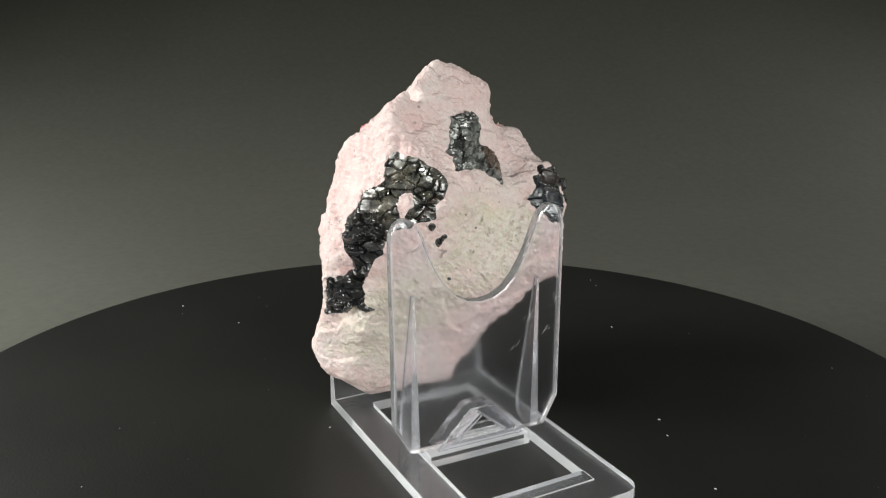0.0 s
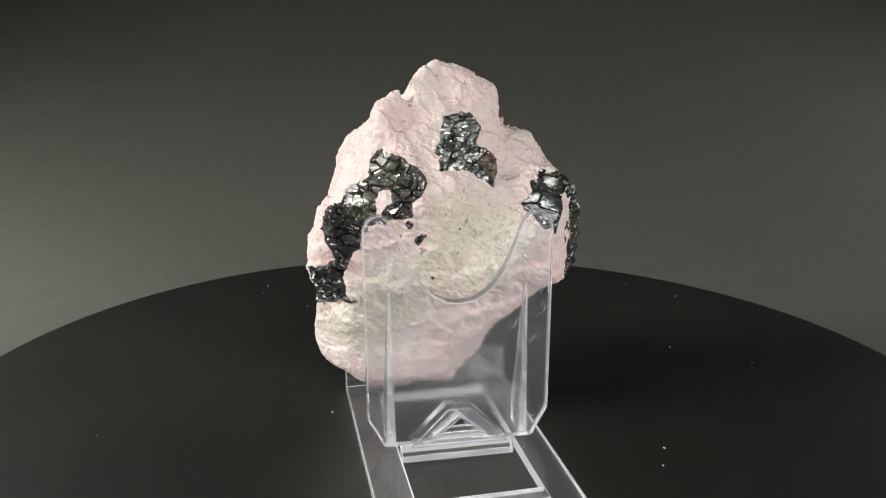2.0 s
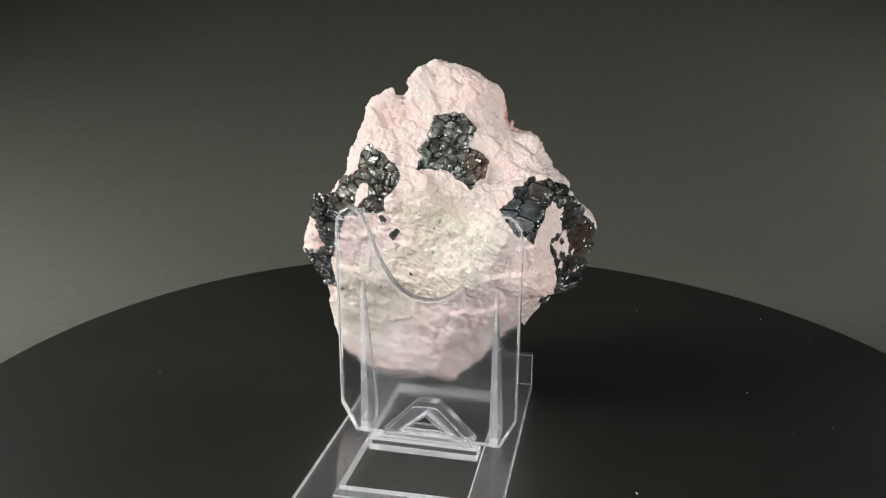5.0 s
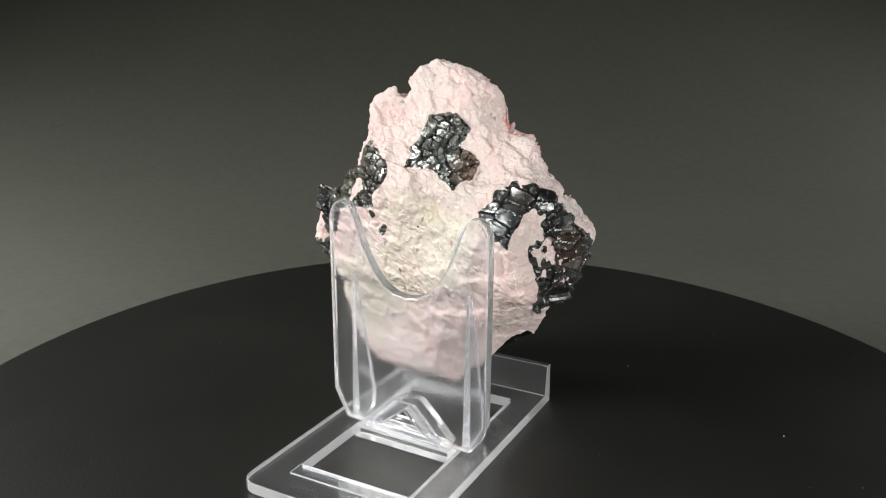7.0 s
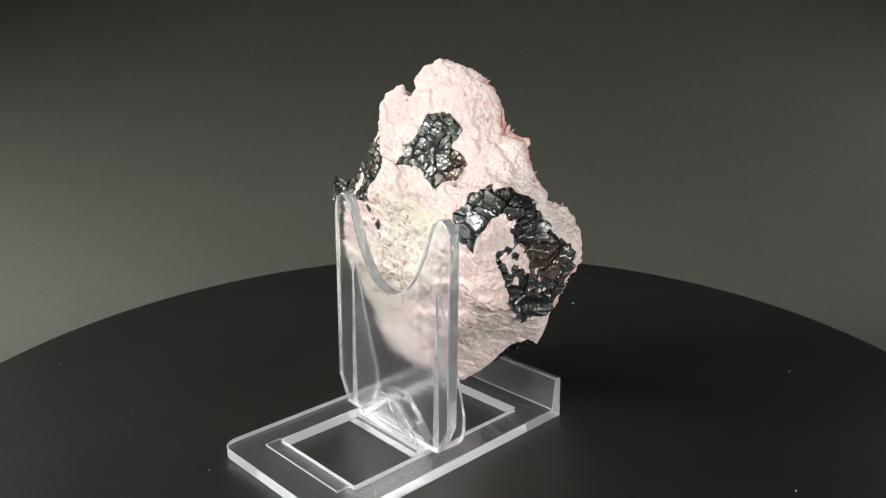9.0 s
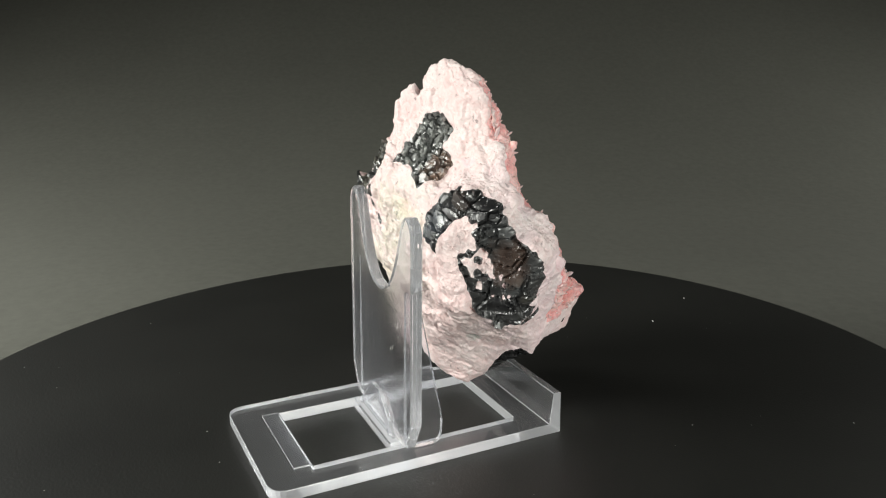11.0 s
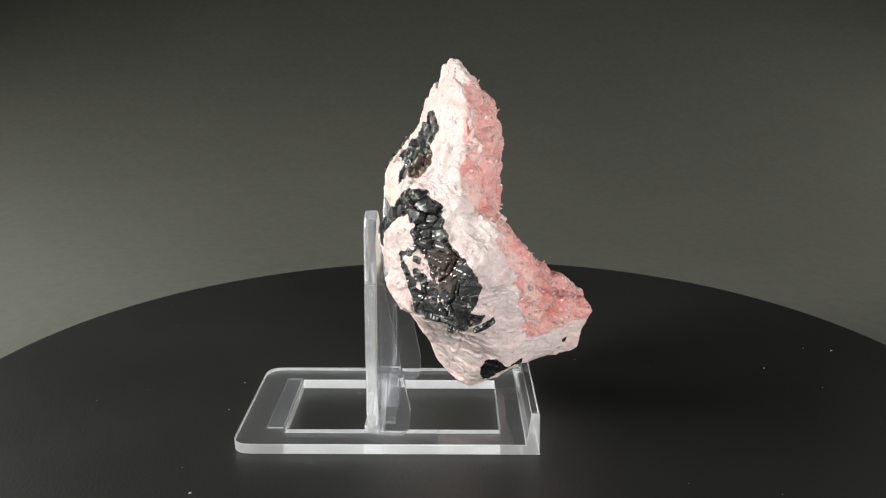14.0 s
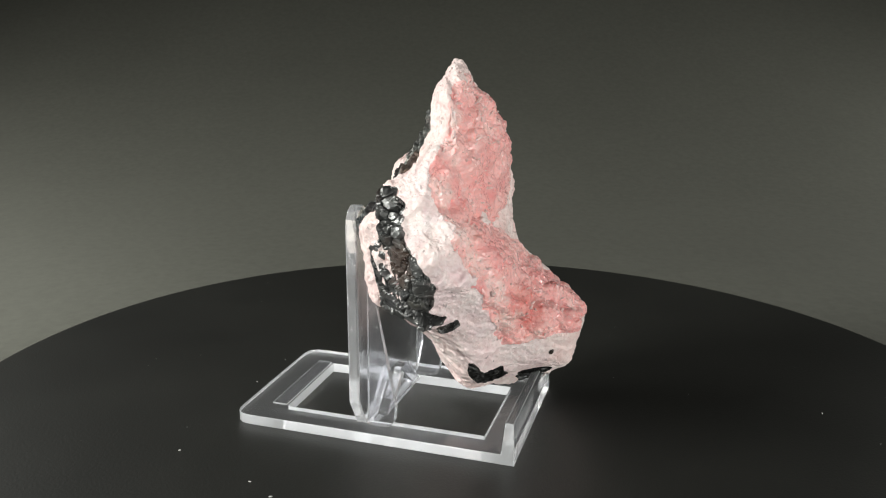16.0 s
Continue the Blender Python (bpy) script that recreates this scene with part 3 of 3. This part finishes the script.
def skin(step):
    """An even net of quads over the lumps: points in mm and faces."""
    lo, hi, coarse = np.array([-42.0, -24.0, 3.0]), np.array([42.0, 44.0, 105.0]), 1.2
    n = np.ceil((hi - lo) / coarse).astype(int) + 1
    grid = np.stack(np.meshgrid(*[lo[k] + coarse * np.arange(n[k]) for k in range(3)], indexing="ij"), -1).reshape(-1, 3)
    S = np.concatenate([lump_field(c) for c in np.array_split(grid, 12)]).reshape(n)
    for k in range(3):
        at = np.arange(0, (n[k] - 1) * coarse - 1e-6, step) / coarse
        i = np.floor(at).astype(int)
        f = (at - i).reshape([-1 if d == k else 1 for d in range(3)])
        S = (np.take(S, i, k) * (1 - f) + np.take(S, i + 1, k) * f).astype(np.float32)
    inside = S < 0
    quads = []
    for k in range(3):
        p, q = (k + 1) % 3, (k + 2) % 3
        cut = [slice(1, -1)] * 3
        nxt = list(cut)
        nxt[k] = slice(2, None)
        A, B = inside[tuple(cut)], inside[tuple(nxt)]
        for one, two, turn in ((A, B, False), (B, A, True)):
            c = np.argwhere(one & ~two) + 1
            ring = []
            for dp, dq in ((-1, -1), (0, -1), (0, 0), (-1, 0)):
                e = c.copy()
                e[:, p] += dp
                e[:, q] += dq
                ring.append(np.ravel_multi_index(e.T, inside.shape))
            quads.append(np.stack(ring[::-1] if turn else ring, 1))
    quads = np.concatenate(quads)
    used, inv = np.unique(quads, return_inverse=True)
    X = lo + (np.stack(np.unravel_index(used, inside.shape), 1) + 0.5) * step
    for _ in range(2):
        d = lump_field(X)
        g = np.stack([lump_field(X + 0.15 * e) - d for e in np.eye(3)], 1) / 0.15
        X = X - g * (d / ((g * g).sum(1) + 0.05))[:, None]
    Q = inv.reshape(-1, 4)
    return X, np.concatenate([Q[:, [0, 1, 2]], Q[:, [0, 2, 3]]])


def fair_rims(X, F, kind):
    """Evens out the lines along which faces of two kinds meet."""
    E = np.sort(np.concatenate([F[:, [0, 1]], F[:, [1, 2]], F[:, [2, 0]]]), 1)
    K = np.tile(kind, 3)
    order = np.lexsort((E[:, 1], E[:, 0]))
    E, K = E[order], K[order]
    twin = (E[:-1] == E[1:]).all(1) & (K[:-1] != K[1:])
    rim = E[:-1][twin]
    n = np.bincount(rim.ravel(), minlength=len(X))
    on = n > 0
    for _ in range(2):
        total = np.zeros_like(X)
        np.add.at(total, rim[:, 0], X[rim[:, 1]])
        np.add.at(total, rim[:, 1], X[rim[:, 0]])
        X = np.where(on[:, None], 0.4 * X + 0.6 * total / np.maximum(n, 1)[:, None], X)
    return X


def build_specimen():
    X, F = skin(0.33)
    N = normals_of(X, F)
    # two scales of jitter for ragged outlines
    jit = np.array([noise.noise_vector(Vector(p) * 0.9)[:] for p in X]) * 0.45 + np.array([noise.noise_vector(Vector(p) * 0.28)[:] for p in X]) * 0.9
    region = np.zeros(len(X), int)
    grains = np.array([noise.fractal(Vector(p) * 0.55, 0.5, 2.3, 4) for p in X])
    edge = X[:, 1] + 2.2 * jit[:, 0] + 0.6 * grains
    drusy = edge > DRUSE_EDGE(X)
    region[drusy] = 1
    for k, p in enumerate(PATCHES):
        region[patch_mask(X, N, p, jit * (1.0 if k < 4 else 0.5), 14 if k < 4 else 20)] = 2 + k
    for x, z, r in FLECKS:
        region[(X[:, 1] < -8) & (np.hypot(X[:, 0] - x + jit[:, 0], X[:, 2] - z + jit[:, 2]) < r)] = 5
    crumbs = np.array([noise.fractal(Vector(p) * 1.0, 0.6, 2.2, 3) for p in X])
    for k, p in enumerate(INCLUSIONS):
        region[patch_mask(X, N, p, jit * 1.6) & (grains + crumbs > (-2, 0.0, 0.18)[k])] = 0
    # stray pale grains near the inclusion of the large patch
    stray = np.linalg.norm(X - np.array((35.0, -4.0, 51.0)), axis=1) < 7
    region[(region == 4) & stray & (grains > 0.45)] = 0
    pairs = np.concatenate([F[:, [0, 1]], F[:, [1, 2]], F[:, [2, 0]]])
    count = np.bincount(pairs.ravel(), minlength=len(X))

    def spread(field, times):
        for _ in range(times):
            field = (np.bincount(pairs[:, 0], field[pairs[:, 1]], len(X)) + np.bincount(pairs[:, 1], field[pairs[:, 0]], len(X))) / count
        return field

    # even out saw-toothed rims between the regions
    kinds = np.unique(region)
    region = kinds[np.argmax(np.stack([spread((region == k).astype(float), 2) for k in kinds]), 0)]
    # 0 at the rim of a dark patch, 1 well inside
    inner = spread((region >= 2).astype(float), 6)
    inner = np.clip((inner - 0.42) / 0.46, 0, 1)
    lift = np.zeros(len(X))
    cells = [None] * len(X)
    for i, p in enumerate(X):
        v = Vector(p)
        if region[i] == 0:
            lift[i] = 0.5 * noise.fractal(v * 0.12, 0.9, 2.1, 4)
            # broken faces at four sizes, calmer on the chalky break low on the back
            calm = 1 - 0.5 * min(1.0, max(0.0, (48 - v.z) / 8)) * min(1.0, max(0.0, (v.y + 10) / 6))
            for k, h, crisp in ((0.13, 1.10, 40), (0.28, 0.42, 30), (0.62, 0.22, 22), (1.25, 0.14, 16)):
                w = v * k + noise.noise_vector(v * k * 1.3) * 0.16
                d, c = noise.voronoi(w)
                share = [math.exp(-crisp * (x - d[0])) for x in d]
                lift[i] += calm * h * sum(m * (w - p).dot(noise.cell_vector(p * 7.3)) for m, p in zip(share, c)) / sum(share)
            # crumbs: strong in the cream hollow and in loose zones, faint on the clean breaks
            loose = min(1.0, max(0.0, 0.42 + 1.6 * noise.fractal(v * 0.08 + Vector((2, 5, 3)), 0.8, 2.1, 3)))
            loose = max(loose, 1.25 * math.exp(-(v - Vector((3, -18, 52))).length_squared / 190), 1.1 * math.exp(-(v - Vector((-30, -10, 28))).length_squared / 150))
            e, c = noise.voronoi(v * 0.85 + noise.noise_vector(v * 0.9) * 0.3)
            loose *= calm
            lift[i] += loose * (0.20 * (0.5 - e[0]) + 0.15 * noise.fractal(v * 0.7, 0.6, 2.1, 5)) + 0.07 * noise.fractal(v * 1.1, 0.4, 2.2, 4)
            lift[i] -= loose * 1.1 * max(0, noise.noise(v * 0.5 + Vector((9, 4, 2))) - 0.3)
        elif region[i] == 1:
            # rounded bunches under a crust of small blocky crystals
            d, c = noise.voronoi(v * 0.12 + noise.noise_vector(v * 0.1) * 0.3)
            m3, _ = noise.voronoi(v * 0.27 + Vector((3, 1, 7)))
            lift[i] = 1.2 - 3.4 * min(d[0], 0.8) ** 1.4 + 0.4 - 1.2 * min(m3[0], 0.8)
            for k, h in ((0.50, 0.34), (1.05, 0.20)):
                w = v * k
                e, c2 = noise.voronoi(w)
                lift[i] += h * (0.4 - e[0]) * 0.7 + h * (w - c2[0]).dot(noise.cell_vector(c2[0] * 4.1))
        else:
            k = GRAIN[(region[i] - 2) % len(GRAIN)]
            q = Vector((v.x * k[0], v.y * k[1], v.z * k[2])) + noise.noise_vector(v * 0.12) * 0.25
            d, c = noise.voronoi(q)
            g = noise.cell_vector(c[0] * 5.1)
            h = noise.cell(c[0] * 3.7)
            gap = d[1] - d[0]
            main = region[i] < 5
            lift[i] = (0.35 if main else -0.1) + (0.7 if main else 0.3) * h + (1.1 if main else 0.3) * (q - c[0]).dot(g)
            # smaller plates broken out of each block
            w = Vector((q.x * 2.1, q.y * 2.1, q.z * 2.6))
            e, c2 = noise.voronoi(w)
            lift[i] += 0.18 * (w - c2[0]).dot(noise.cell_vector(c2[0] * 8.3)) + 0.12 * noise.cell(c2[0] * 2.9)
            lift[i] = min(1.6, max(-0.3, lift[i])) - 1.2 * max(0, 1 - gap / 0.09)
            lift[i] = lift[i] * inner[i] + 0.05 * (1 - inner[i])
            cells[i] = (round(c[0].x, 3), round(c[0].y, 3), round(c[0].z, 3))
    grit = np.random.default_rng(5).normal(0, 1, len(X))
    lift += grit * np.where(region == 0, 0.030, np.where(region == 1, 0.03, 0.0))
    X = X + N * lift[:, None]
    fr = np.where(region[F[:, 0]] == region[F[:, 1]], region[F[:, 0]], region[F[:, 2]])
    X = fair_rims(X, F, fr)
    rock = new("mineral_specimen")

    def shell(name, faces, mat, parent, smooth, label="", sharp=0):
        used, inv = np.unique(faces, return_inverse=True)
        me = bpy.data.meshes.new(name)
        me.from_pydata((X[used] / 1000).tolist(), [], inv.reshape(-1, 3).tolist())
        me.materials.append(mat)
        if smooth:
            me.polygons.foreach_set("use_smooth", [True] * len(faces))
        if sharp:
            me.set_sharp_from_angle(angle=radians(sharp))
        ob = new(name, me)
        ob.parent = parent
        return tagged(ob, label)

    shell("matrix", F[fr == 0], PALE, rock, True, "pale pink and cream granular matrix", sharp=32)
    druse = shell("druse", F[fr == 1], DRUSE, rock, True, "rose-pink sparkling drusy crystal crust", sharp=38)
    # single pointed crystals that stand out of the crust
    rng = random.Random(7)
    spots = np.nonzero((region == 1) & (N[:, 0] + 0.3 * N[:, 2] > 0.1))[0]
    shaft = bmesh.new()
    low = [shaft.verts.new((0.32 * math.cos(math.tau * k / 6), 0.32 * math.sin(math.tau * k / 6), -0.5)) for k in range(6)]
    high = [shaft.verts.new((v.co.x * 0.9, v.co.y * 0.9, 0.55)) for v in low]
    tip = shaft.verts.new((0.05, 0, 0.95))
    for k in range(6):
        shaft.faces.new((low[k], low[(k + 1) % 6], high[(k + 1) % 6], high[k]))
        shaft.faces.new((high[k], high[(k + 1) % 6], tip))
    shaft.faces.new(low[::-1])
    first = part("crystal_point", shaft, POINT, druse)
    for k in range(110):
        i = int(spots[rng.randrange(len(spots))])
        size = rng.uniform(0.5, 1.0) * (1.9 if k < 6 else 1) / 1000
        aim = (Vector(N[i]) + Vector((rng.uniform(-1, 1), rng.uniform(-1, 1), rng.uniform(-0.5, 1))) * 0.6).to_track_quat("Z", "Y")
        ob = first if k == 0 else new("crystal_point", first.data)
        ob.parent = druse
        ob.matrix_local = Matrix.LocRotScale(Vector(X[i]) / 1000, aim, (size, size, size * rng.uniform(0.9, 1.4)))
    for k in range(len(PATCHES)):
        mine = np.nonzero(fr == 2 + k)[0]
        if len(mine) == 0:
            continue
        blocks = {}
        for f in mine:
            key = next((cells[i] for i in F[f] if cells[i]), None)
            blocks.setdefault(key, []).append(f)
        loose = [f for fs in blocks.values() if len(fs) < 30 for f in fs]
        big = [fs for fs in blocks.values() if len(fs) >= 30]
        if not big:
            big, loose = [], list(mine)
        seam = shell("black_crystal_mass", F[loose] if loose else F[big[0][:1]], BLACK, rock, True, "glossy black fractured crystals", sharp=24)
        for fs in big:
            shell("crystal", F[fs], BLACK, seam, True, sharp=24)
    return tagged(rock, "pale pink mineral specimen with glossy black crystals leaning in the stand", "mineral")


def DRUSE_EDGE(X):
    """Depth behind which the pink crust grows, by height; none on the underside."""
    z = X[:, 2]
    deep = np.interp(z, (36, 46, 55, 61, 67, 72, 75, 79), (18.5, 16.5, 13.5, 11.5, 5.5, 3.0, 2.4, 3.8))
    return deep + np.maximum(0, -16 - X[:, 0]) * 0.5 + np.maximum(0, 32 + 0.28 * (X[:, 1] - 21) - z) * 6


build_sweep()
build_room()
turntable = build_turntable()
dust = build_dust()
stand = build_stand()
rock = build_specimen()


def motions():
    rows = [(t, pose(0, 0, 0, 0, 0, a)) for t, a in TURN]
    for thing in (turntable, dust, stand, rock):
        walk(thing, rows)


motions()
